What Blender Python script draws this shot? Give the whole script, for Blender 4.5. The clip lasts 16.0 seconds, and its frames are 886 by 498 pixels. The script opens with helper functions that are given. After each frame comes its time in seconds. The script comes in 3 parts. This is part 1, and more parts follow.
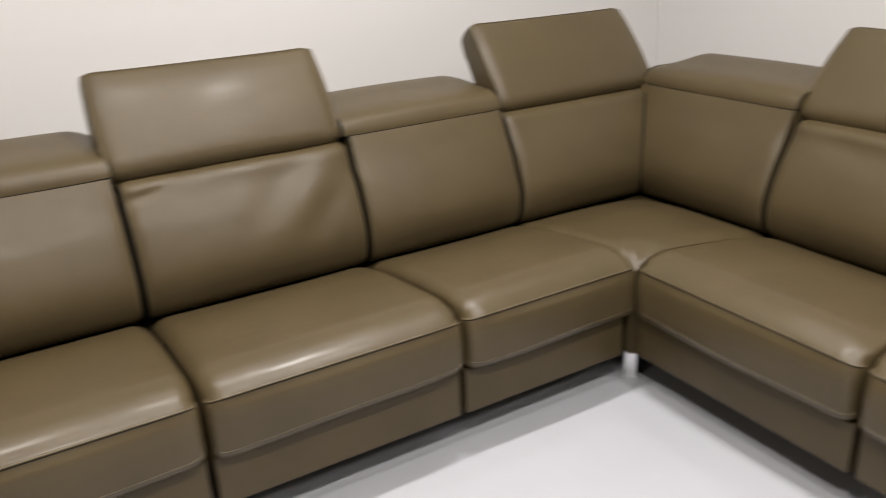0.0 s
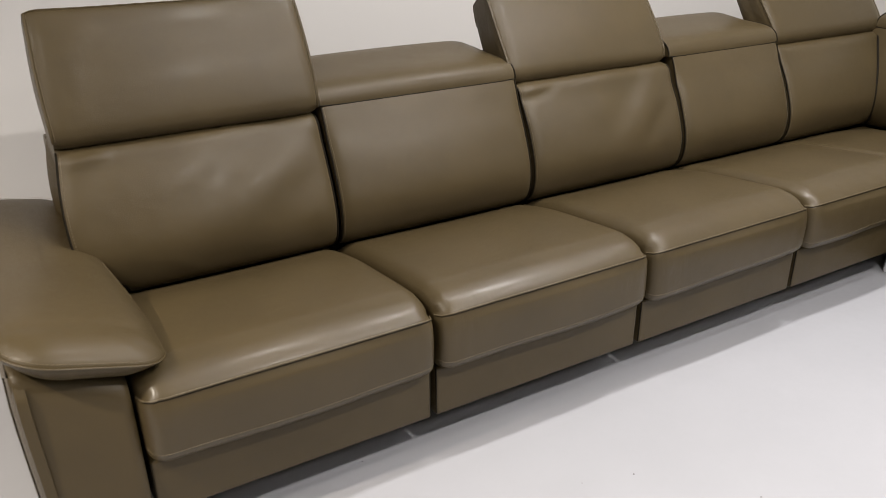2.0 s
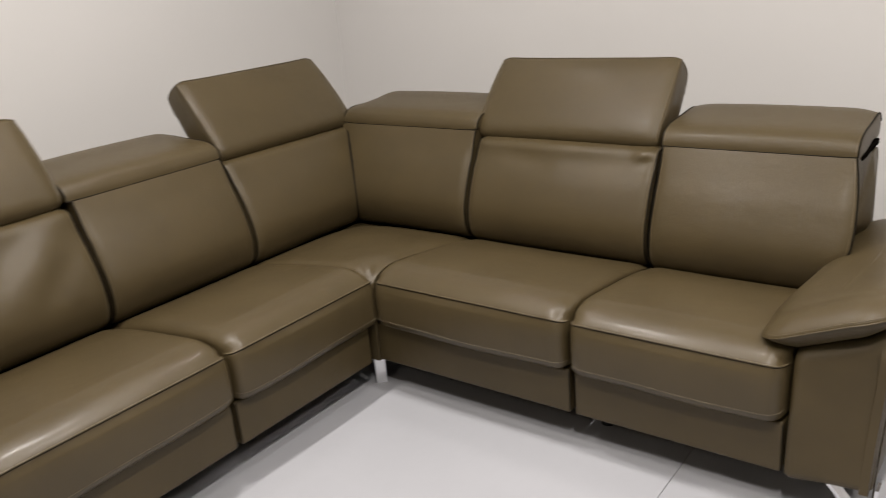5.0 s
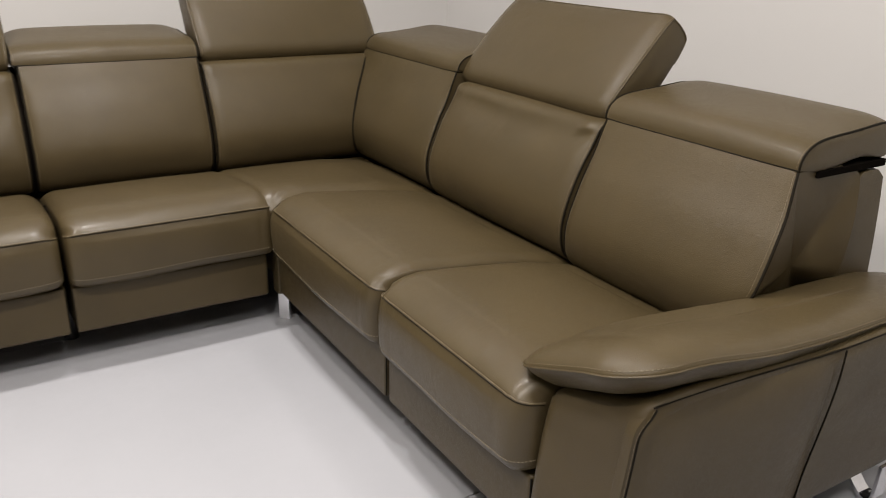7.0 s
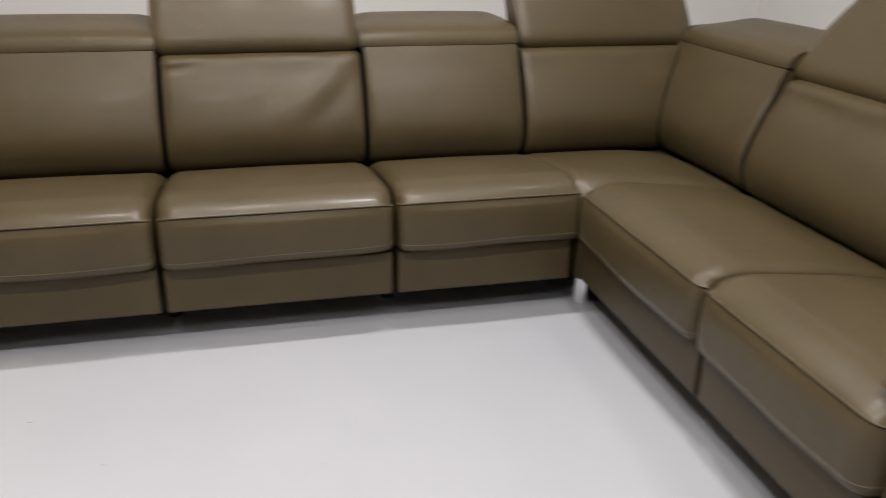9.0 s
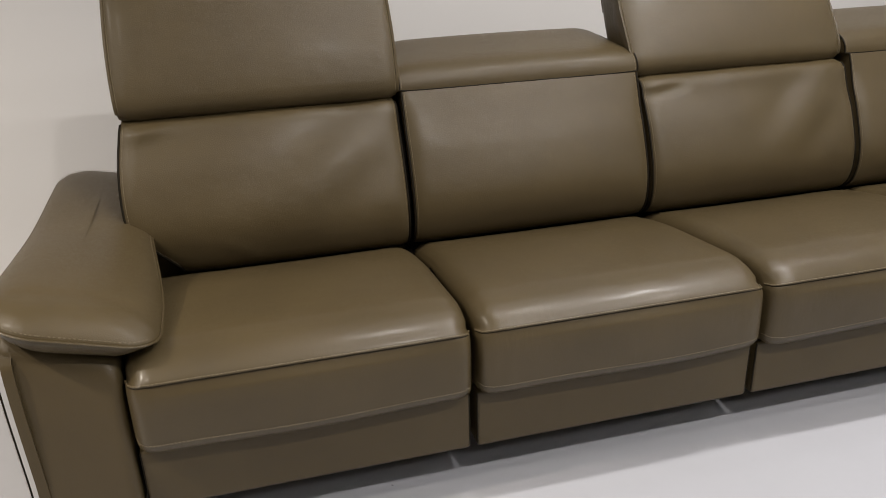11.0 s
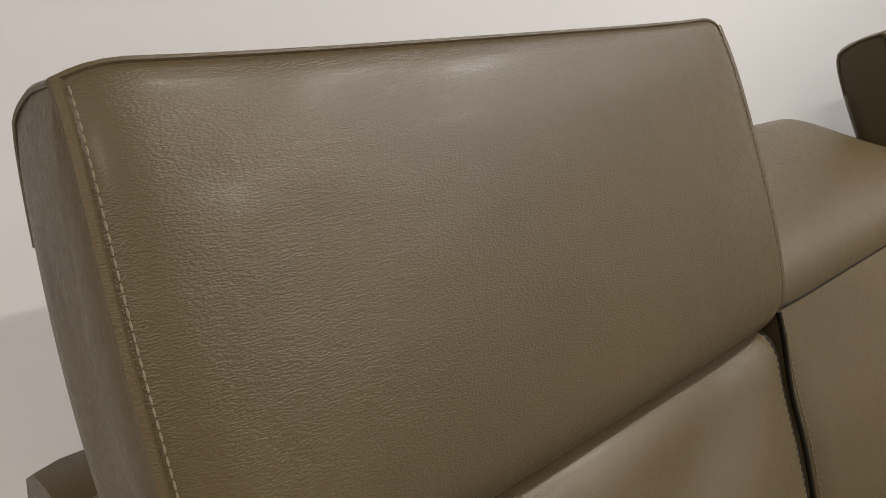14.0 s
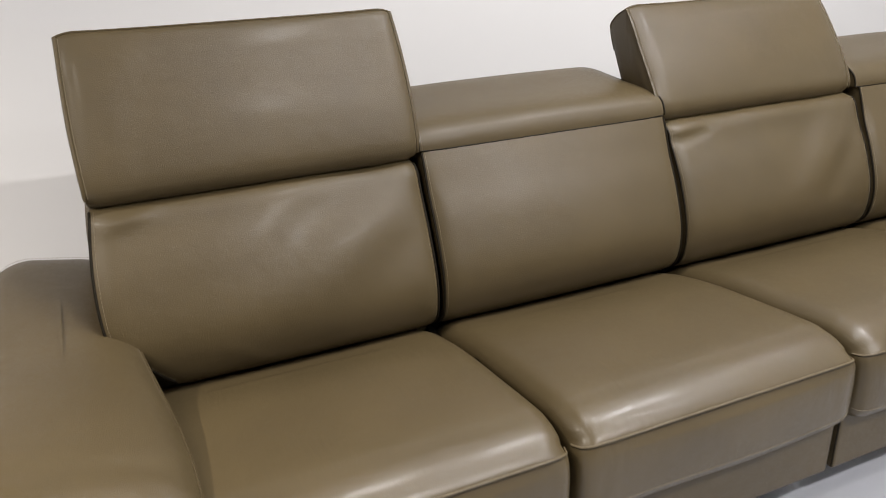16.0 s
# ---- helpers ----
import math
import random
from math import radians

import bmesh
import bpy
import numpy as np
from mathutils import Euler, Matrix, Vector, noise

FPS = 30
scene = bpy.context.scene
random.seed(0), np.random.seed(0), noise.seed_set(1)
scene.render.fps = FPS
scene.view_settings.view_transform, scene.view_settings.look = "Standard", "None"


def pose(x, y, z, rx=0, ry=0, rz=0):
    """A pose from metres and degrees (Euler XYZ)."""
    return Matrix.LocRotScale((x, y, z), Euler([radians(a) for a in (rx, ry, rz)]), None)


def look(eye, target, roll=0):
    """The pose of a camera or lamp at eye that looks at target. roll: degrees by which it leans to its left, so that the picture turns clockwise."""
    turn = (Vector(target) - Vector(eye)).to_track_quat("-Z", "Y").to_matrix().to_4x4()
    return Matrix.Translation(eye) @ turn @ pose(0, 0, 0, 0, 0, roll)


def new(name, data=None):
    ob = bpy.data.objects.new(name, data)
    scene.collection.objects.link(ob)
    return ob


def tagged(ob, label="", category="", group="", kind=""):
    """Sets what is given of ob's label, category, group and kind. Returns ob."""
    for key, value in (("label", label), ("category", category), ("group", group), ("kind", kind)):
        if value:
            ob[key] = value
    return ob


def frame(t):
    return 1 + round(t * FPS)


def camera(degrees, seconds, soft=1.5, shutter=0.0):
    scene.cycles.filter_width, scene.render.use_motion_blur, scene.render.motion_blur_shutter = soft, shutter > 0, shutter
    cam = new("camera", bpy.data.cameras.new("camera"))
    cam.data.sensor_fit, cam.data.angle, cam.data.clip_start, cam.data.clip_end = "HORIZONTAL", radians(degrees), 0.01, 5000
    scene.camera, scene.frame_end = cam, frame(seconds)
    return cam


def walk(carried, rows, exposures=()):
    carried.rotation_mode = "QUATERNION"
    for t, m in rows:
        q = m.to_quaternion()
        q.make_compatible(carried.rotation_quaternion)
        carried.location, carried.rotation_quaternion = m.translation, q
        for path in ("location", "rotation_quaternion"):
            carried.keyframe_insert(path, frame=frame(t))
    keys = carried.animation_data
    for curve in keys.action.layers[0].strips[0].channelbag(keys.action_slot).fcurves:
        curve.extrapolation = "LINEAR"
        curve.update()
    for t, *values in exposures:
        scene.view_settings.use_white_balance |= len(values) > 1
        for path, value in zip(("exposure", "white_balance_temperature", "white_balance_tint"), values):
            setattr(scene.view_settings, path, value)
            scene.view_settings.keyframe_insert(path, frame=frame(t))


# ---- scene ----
cam = camera(57.7, 16.0, soft=0.55, shutter=0.25)
PATH = [
    (0, (-1.563, -1.598, 1.359), (-0.637, 0.013, 0.62), -2.8),
    (0.5, (-1.988, -1.328, 1.327), (-1.358, 0.412, 0.568), -2.2),
    (1, (-2.252, -1.109, 1.316), (-1.568, 0.609, 0.554), -1.6),
    (1.5, (-2.589, -1.22, 1.321), (-1.753, 0.41, 0.519), -0.8),
    (2, (-2.818, -1.446, 1.342), (-1.883, 0.121, 0.522), -0.3),
    (2.5, (-2.94, -1.616, 1.32), (-2.076, -0.011, 0.497), -0.4),
    (2.6, (-2.956, -1.636, 1.307), (-2.105, -0.014, 0.505), -0.6),
    (3, (-2.997, -1.639, 1.313), (-2.192, 0.021, 0.54), -0.2),
    (3.5, (-2.98, -1.655, 1.319), (-2.043, -0.023, 0.641), -0.8),
    (4, (-2.669, -1.695, 1.35), (-1.336, -0.327, 0.756), -2.4),
    (4.3, (-2.424, -1.753, 1.35), (-1.023, -0.458, 0.75), -3.5),
    (4.5, (-2.254, -1.743, 1.344), (-0.826, -0.483, 0.73), -3.9),
    (5, (-1.788, -1.71, 1.363), (-0.301, -0.547, 0.702), -4.9),
    (5.2, (-1.595, -1.716, 1.353), (-0.088, -0.593, 0.669), -5.2),
    (7.3, (-0.771, -2.385, 1.177), (0.094, -0.742, 0.435), 2.2),
    (7.5, (-0.812, -2.456, 1.177), (-0.012, -0.792, 0.41), 2.5),
    (8, (-0.841, -2.518, 1.2), (-0.095, -0.84, 0.408), 3.1),
    (8.2, (-0.851, -2.516, 1.202), (-0.106, -0.835, 0.415), 3.2),
    (8.5, (-0.868, -2.463, 1.199), (-0.128, -0.78, 0.412), 3.2),
    (9, (-0.997, -2.221, 1.191), (-0.548, -0.424, 0.435), 1.0),
    (9.3, (-1.216, -2.079, 1.182), (-1.087, -0.228, 0.435), -0.8),
    (9.5, (-1.359, -2.011, 1.202), (-1.362, -0.158, 0.451), -1.7),
    (9.6, (-1.453, -1.976, 1.217), (-1.472, -0.122, 0.466), -1.5),
    (9.7, (-1.519, -1.955, 1.196), (-1.576, -0.092, 0.473), -1.8),
    (11.8, (-2.773, -0.917, 1.261), (-1.912, 0.681, 0.422), -1.8),
    (12, (-2.806, -0.803, 1.273), (-1.879, 0.753, 0.426), -1.9),
    (12.5, (-2.756, -0.397, 1.255), (-1.686, 1.06, 0.398), -2.3),
    (13, (-2.794, -0.02, 1.183), (-1.65, 1.407, 0.374), -2.9),
    (13.5, (-2.83, 0.306, 1.155), (-1.571, 1.638, 0.356), 1.6),
    (14, (-2.807, 0.362, 1.153), (-1.491, 1.669, 0.405), 3.5),
    (14.5, (-2.786, 0.266, 1.193), (-1.526, 1.619, 0.431), 3.5),
    (15, (-2.685, -0.117, 1.271), (-1.67, 1.409, 0.471), 0.6),
    (15.5, (-2.673, -0.54, 1.288), (-1.789, 1.063, 0.48), -0.9),
    (16, (-2.638, -0.947, 1.274), (-1.883, 0.735, 0.498), -1.5),
]
EXPOSURES = [
    (0.0, 0.22, 6600, 10.05), (0.5, 0.42, 6600, 10.05), (1.0, 0.36, 6620, 10.05), (1.5, 0.27, 6530, 10.05), (2.0, 0.04, 6550, 10.1), (2.5, -0.15, 6550, 10.1),
    (3.0, -0.2, 6560, 10.15), (4.0, -0.1, 6650, 10.2), (4.5, -0.18, 6700, 10.2), (5.0, -0.1, 6750, 10.2), (7.5, -0.03, 6730, 10.15), (8.0, -0.17, 6700, 10.15),
    (8.5, -0.18, 6550, 10.1), (9.0, -0.14, 6500, 10), (9.5, -0.26, 6500, 10), (11.8, 0.2, 6500, 10.05), (12.0, 0.36, 6550, 10.05), (12.5, 0.73, 6650, 10.1),
    (13.0, 0.54, 6780, 10.1), (13.5, 0.52, 6700, 10.1), (14.0, 0.13, 6560, 10.1), (14.5, 0.16, 6480, 10.1), (15.0, 0.22, 6350, 10.05), (15.5, 0.35, 6200, 10),
    (16.0, 0.44, 6200, 10),
]
walk(cam, [(t, look(eye, target, roll)) for t, eye, target, roll in PATH], EXPOSURES)

# ---- light ----
world = bpy.data.worlds.new("room_air")
scene.world = world
world.use_nodes = True
world.node_tree.nodes["Background"].inputs[0].default_value = (1.0, 0.98, 0.96, 1)
world.node_tree.nodes["Background"].inputs[1].default_value = 0.003
ROOM_X0, ROOM_X1, ROOM_Y0, ROOM_Y1, ROOM_H = -5.6, 1.55, -4.6, 1.50, 2.9


def spot_or_fill_lamp(x, y, watts, long, wide, colour, spread):
    data = bpy.data.lights.new("spot_or_fill_lamp", "AREA")
    data.energy, data.shape, data.size, data.size_y, data.color = watts, "RECTANGLE", long, wide, colour
    data.spread = radians(spread)                    # sunk behind a baffle
    ob = new("spot_or_fill_lamp", data)
    ob.matrix_world = pose(x, y, ROOM_H - 0.03)
    return ob


# rows of recessed spots: one over the seats, one over the open floor in front, a few farther back, with unseen fill
# lamps among them
WARM, PLAIN, COOL = (1.0, 0.895, 0.77), (1.0, 0.948, 0.905), (1.0, 0.965, 0.955)
SPOTS_AND_FILL = [
    # (0.70, 0.55) is unseen fill, added to brighten the walls at the corner
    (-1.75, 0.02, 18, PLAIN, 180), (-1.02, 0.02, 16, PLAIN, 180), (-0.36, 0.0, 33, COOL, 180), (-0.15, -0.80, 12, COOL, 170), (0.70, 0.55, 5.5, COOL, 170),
    (-1.55, -1.75, 40, PLAIN, 170), (-0.90, -1.75, 17, PLAIN, 170), (-0.22, -1.75, 18, COOL, 170),
    # (0.90, -2.70) is added fill for the short side's arm and the floor there
    (-1.60, -3.00, 7, PLAIN, 170), (-0.20, -3.00, 19, PLAIN, 170), (0.90, -2.70, 14, PLAIN, 170),
    # warm pair: unseen fill, added to brighten the left wall and floor
    (-3.70, -0.90, 17, WARM, 150), (-4.60, -0.30, 78, WARM, 110),
]
for lx, ly, watts, colour, spread in SPOTS_AND_FILL:
    spot_or_fill_lamp(lx, ly, watts, 0.10, 0.08, colour, spread)

# ---- materials ----


def material(name, base, rough=0.5, metal=0.0):
    m = bpy.data.materials.new(name)
    m.use_nodes = True
    tree = m.node_tree
    shader = tree.nodes["Principled BSDF"]
    shader.inputs["Base Color"].default_value = (*base, 1)
    shader.inputs["Roughness"].default_value = rough
    shader.inputs["Metallic"].default_value = metal
    return m, tree, shader


def node(tree, kind, **values):
    n = tree.nodes.new(kind)
    for key, value in values.items():
        n.inputs[key].default_value = value
    return n


def mixed(tree, factor, a, b):
    """A colour between a and b."""
    mix = tree.nodes.new("ShaderNodeMix")
    mix.data_type = "RGBA"
    tree.links.new(factor, mix.inputs[0])
    mix.inputs[6].default_value, mix.inputs[7].default_value = (*a, 1), (*b, 1)
    return mix.outputs[2]


def ramp(tree, source, lo, hi, to_lo=0.0, to_hi=1.0):
    r = tree.nodes.new("ShaderNodeMapRange")
    tree.links.new(source, r.inputs[0])
    for i, v in enumerate((lo, hi, to_lo, to_hi)):
        r.inputs[i + 1].default_value = v
    return r.outputs[0]


def leather(name, light, dark, rough=0.4, grain=0.35, gloss=0.5, polish=0.05, creases=0.0):
    m, tree, shader = material(name, light, rough)
    where = tree.nodes.new("ShaderNodeTexCoord").outputs["Object"]
    cloud = node(tree, "ShaderNodeTexNoise", Scale=5.0, Detail=4.0, Roughness=0.6)
    fine = node(tree, "ShaderNodeTexNoise", Scale=160.0, Detail=3.0, Roughness=0.6)
    pebble = node(tree, "ShaderNodeTexVoronoi", Scale=820.0)
    pebble.feature = "F1"
    bend = node(tree, "ShaderNodeTexNoise", Scale=90.0, Detail=2.0)
    push = tree.nodes.new("ShaderNodeVectorMath")
    push.operation = "MULTIPLY_ADD"
    push.inputs[1].default_value = (0.003, 0.003, 0.003)
    tree.links.new(where, bend.inputs["Vector"])
    tree.links.new(bend.outputs["Color"], push.inputs[0])
    tree.links.new(where, push.inputs[2])
    wide = node(tree, "ShaderNodeMapping")
    wide.inputs["Scale"].default_value = (0.45, 1.0, 1.0)
    tree.links.new(push.outputs[0], wide.inputs["Vector"])
    tree.links.new(wide.outputs[0], pebble.inputs["Vector"])
    coarse = node(tree, "ShaderNodeTexVoronoi", Scale=470.0)
    tree.links.new(wide.outputs[0], coarse.inputs["Vector"])
    for n in (cloud, fine):
        tree.links.new(where, n.inputs["Vector"])
    tree.links.new(mixed(tree, ramp(tree, cloud.outputs[0], 0.35, 0.68), light, dark), shader.inputs["Base Color"])
    tree.links.new(ramp(tree, fine.outputs[0], 0.3, 0.7, rough - 0.06, rough + 0.08), shader.inputs["Roughness"])
    height = tree.nodes.new("ShaderNodeMath")
    height.operation = "MULTIPLY_ADD"
    height.inputs[1].default_value = 0.12
    tree.links.new(fine.outputs[0], height.inputs[0])
    tree.links.new(ramp(tree, pebble.outputs["Distance"], 0.15, 0.75, 1.0, 0.0), height.inputs[2])
    both_grains = tree.nodes.new("ShaderNodeMath")
    both_grains.operation = "MULTIPLY_ADD"
    both_grains.inputs[1].default_value = -0.3
    tree.links.new(coarse.outputs["Distance"], both_grains.inputs[0])
    tree.links.new(height.outputs[0], both_grains.inputs[2])
    bump = node(tree, "ShaderNodeBump", Strength=grain, Distance=0.0006)
    tree.links.new(both_grains.outputs[0], bump.inputs["Height"])
    soft = node(tree, "ShaderNodeTexNoise", Scale=22.0, Detail=2.0)
    tree.links.new(where, soft.inputs["Vector"])
    swell = node(tree, "ShaderNodeBump", Strength=0.25, Distance=0.004)
    tree.links.new(soft.outputs[0], swell.inputs["Height"])
    last = swell
    if creases:
        # patches of fine creases running from back to front
        long = node(tree, "ShaderNodeMapping")
        long.inputs["Scale"].default_value = (95.0, 20.0, 20.0)
        tree.links.new(push.outputs[0], long.inputs["Vector"])
        lines = node(tree, "ShaderNodeTexNoise", Scale=1.0, Detail=3.0, Roughness=0.55)
        tree.links.new(long.outputs[0], lines.inputs["Vector"])
        patch = node(tree, "ShaderNodeTexNoise", Scale=4.5, Detail=2.0)
        tree.links.new(where, patch.inputs["Vector"])
        both = tree.nodes.new("ShaderNodeMath")
        both.operation = "MULTIPLY"
        tree.links.new(lines.outputs[0], both.inputs[0])
        tree.links.new(ramp(tree, patch.outputs[0], 0.46, 0.66), both.inputs[1])
        last = node(tree, "ShaderNodeBump", Strength=creases, Distance=0.003)
        tree.links.new(both.outputs[0], last.inputs["Height"])
        tree.links.new(swell.outputs[0], last.inputs["Normal"])
    tree.links.new(last.outputs[0], bump.inputs["Normal"])
    tree.links.new(bump.outputs[0], shader.inputs["Normal"])
    shader.inputs["Specular IOR Level"].default_value = gloss
    shader.inputs["Coat Weight"].default_value = polish
    shader.inputs["Coat Roughness"].default_value = 0.21
    return m


LEATHER = leather("olive_leather", (0.0728, 0.0530, 0.0246), (0.0622, 0.0454, 0.0212), 0.40, 0.38, 0.29, 0.04)
SEAT_LEATHER = leather("sat_on_olive_leather", (0.0728, 0.0530, 0.0246), (0.0622, 0.0454, 0.0212), 0.37, 0.30, 0.33, 0.16, 0.28)
# welt leather darkened almost to black, so seams and gaps read as shaded
SHADED_WELT = leather("shade_dark_welt", (0.013, 0.010, 0.006), (0.010, 0.008, 0.005), 0.6, 0.2, 0.08, 0.0)
THREAD, *_ = material("tan_thread", (0.18, 0.145, 0.09), 0.7)
CHROME, *_ = material("polished_chrome", (0.80, 0.80, 0.82), 0.22, 1.0)
SATIN, *_ = material("satin_chrome", (0.90, 0.90, 0.92), 0.42, 1.0)
# lightless black that stands in for deep shade inside the sofa's joints
SHADE_BLACK, _, shade_bsdf = material("black_joint_shade", (0.006, 0.005, 0.004), 1.0)
shade_bsdf.inputs["Specular IOR Level"].default_value = 0.0
BLACK, *_ = material("black_plastic", (0.015, 0.015, 0.016), 0.5)


def plaster(name, light, dark):
    m, tree, shader = material(name, light, 0.75)
    where = tree.nodes.new("ShaderNodeTexCoord").outputs["Object"]
    cloud = node(tree, "ShaderNodeTexNoise", Scale=0.9, Detail=5.0, Roughness=0.55)
    grit = node(tree, "ShaderNodeTexNoise", Scale=220.0, Detail=3.0)
    for n in (cloud, grit):
        tree.links.new(where, n.inputs["Vector"])
    tree.links.new(mixed(tree, ramp(tree, cloud.outputs[0], 0.3, 0.7), light, dark), shader.inputs["Base Color"])
    bump = node(tree, "ShaderNodeBump", Strength=0.12, Distance=0.001)
    tree.links.new(grit.outputs[0], bump.inputs["Height"])
    tree.links.new(bump.outputs[0], shader.inputs["Normal"])
    return m


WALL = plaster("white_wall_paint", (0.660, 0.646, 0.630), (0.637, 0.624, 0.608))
# unseen ceiling and closing walls: dark grey holds bounced light down
CEILING = plaster("low_bounce_ceiling_grey", (0.11, 0.11, 0.11), (0.095, 0.095, 0.095))
FAR_WALL = plaster("low_bounce_wall_grey", (0.17, 0.168, 0.165), (0.15, 0.148, 0.145))
GROUT, *_ = material("tile_grout", (0.30, 0.29, 0.28), 0.9)


def porcelain():
    m, tree, shader = material("white_porcelain_tile", (0.66, 0.65, 0.65), 0.32)
    where = tree.nodes.new("ShaderNodeTexCoord").outputs["Object"]
    cloud = node(tree, "ShaderNodeTexNoise", Scale=1.6, Detail=6.0, Roughness=0.6)
    specks = node(tree, "ShaderNodeTexNoise", Scale=35.0, Detail=5.0, Roughness=0.7)
    for n in (cloud, specks):
        tree.links.new(where, n.inputs["Vector"])
    tone = mixed(tree, ramp(tree, cloud.outputs[0], 0.3, 0.7), (0.398, 0.404, 0.431), (0.366, 0.372, 0.397))
    dirt = tree.nodes.new("ShaderNodeMix")
    dirt.data_type = "RGBA"
    tree.links.new(ramp(tree, specks.outputs[0], 0.66, 0.8, 0.0, 0.35), dirt.inputs[0])
    tree.links.new(tone, dirt.inputs[6])
    dirt.inputs[7].default_value = (0.36, 0.345, 0.32, 1)
    tree.links.new(dirt.outputs[2], shader.inputs["Base Color"])
    tree.links.new(ramp(tree, specks.outputs[0], 0.3, 0.7, 0.38, 0.52), shader.inputs["Roughness"])
    return m


TILE = porcelain()

# ---- building helpers ----


def mesh_of(name, bm, mat, sharp=40.0):
    bmesh.ops.recalc_face_normals(bm, faces=bm.faces[:])
    data = bpy.data.meshes.new(name)
    bm.to_mesh(data)
    bm.free()
    data.materials.append(mat)
    data.shade_smooth()
    data.set_sharp_from_angle(angle=radians(sharp))
    return data


def part(name, bm, mat, parent, label="", m=None, kind="", sharp=40.0):
    ob = new(name, mesh_of(name, bm, mat, sharp))
    ob.parent = parent
    if m is not None:
        ob.matrix_basis = m
    return tagged(ob, label=label, kind=kind)


def box(bm, x0, x1, y0, y1, z0, z1, bevel=0.0, segments=2):
    made = bmesh.ops.create_cube(bm, size=1, matrix=Matrix.Translation(((x0 + x1) / 2, (y0 + y1) / 2, (z0 + z1) / 2)) @ Matrix.Diagonal((x1 - x0, y1 - y0, z1 - z0, 1)))
    if bevel:
        edges = {e for v in made["verts"] for e in v.link_edges}
        bmesh.ops.bevel(bm, geom=list(edges), offset=bevel, segments=segments, affect="EDGES", profile=0.6)
    return bm


def curve(points, step, closed=False):
    """Points at about even steps along a smooth line through the given ones; a point with a third value 1 stays a corner."""
    pts = [Vector(p[:2]) for p in points]
    corner = [len(p) > 2 and p[2] for p in points]
    n, out, marks = len(pts), [], {}
    for i in range(n if closed else n - 1):
        b, c = pts[i], pts[(i + 1) % n]
        a = pts[i - 1] if (closed or i > 0) and not corner[i] else b - (c - b)
        d = pts[(i + 2) % n] if (closed or i + 2 < n) and not corner[(i + 1) % n] else c + (c - b)
        count = max(1, round((c - b).length / step))
        marks[i] = len(out)
        for j in range(count):
            t = j / count
            out.append(0.5 * (2 * b + (c - a) * t + (2 * a - 5 * b + 4 * c - d) * t * t + (3 * b - a - 3 * c + d) * t ** 3))
    if not closed:
        marks[n - 1] = len(out)
        out.append(pts[-1])
    return out, marks


def tube(bm, path, radius, sides=6):
    """A round cord along the path."""
    path = [p for i, p in enumerate(path) if i == 0 or (p - path[i - 1]).length > 1e-5]
    rings, n, side = [], len(path), None
    for i, p in enumerate(path):
        way = (path[min(i + 1, n - 1)] - path[max(i - 1, 0)]).normalized()
        side = way.orthogonal().normalized() if side is None else (side - way * side.dot(way)).normalized()
        up = side.cross(way)
        rings.append([bm.verts.new(p + radius * (math.cos(2 * math.pi * k / sides) * side + math.sin(2 * math.pi * k / sides) * up)) for k in range(sides)])
    for r0, r1 in zip(rings, rings[1:]):
        for k in range(sides):
            bm.faces.new((r0[k], r0[(k + 1) % sides], r1[(k + 1) % sides], r1[k]))
    bm.faces.new(rings[0]), bm.faces.new(rings[-1])
    return bm


def stitches(bm, path, pitch=0.0075, length=0.005, radius=0.0007):
    """Short thread stitches along the path."""
    left = 0.0
    for a, b in zip(path, path[1:]):
        span = (b - a).length
        while left < span:
            p, way = a.lerp(b, left / span), (b - a).normalized()
            side = way.cross(Vector((0, 0, 1)) if abs(way.z) < 0.9 else Vector((0, 1, 0))).normalized()
            up = side.cross(way)
            ends = []
            for k, r in ((-0.5, 0.5), (0.0, 1.0), (0.5, 0.5)):
                c = p + way * (k * length)
                ends.append([bm.verts.new(c + radius * r * d) for d in (side, up, -side, -up)])
            for r0, r1 in zip(ends, ends[1:]):
                for q in range(4):
                    bm.faces.new((r0[q], r0[(q + 1) % 4], r1[(q + 1) % 4], r1[q]))
            bm.faces.new(ends[0]), bm.faces.new(ends[-1])
            left += pitch
        left -= span
    return bm


def smooth(t):
    t = min(1.0, max(0.0, t))
    return t * t * (3 - 2 * t)


def cords(parent, paths, radius, mat=None):
    for path in paths:
        part("piping", tube(bmesh.new(), path, radius), mat or SHADED_WELT, parent)


def sewn(parent, paths, pitch=0.0085, length=0.0055, radius=0.0008):
    for path in paths:
        part("stitching", stitches(bmesh.new(), path, pitch, length, radius), THREAD, parent, "tan thread stitching", kind="stuff")


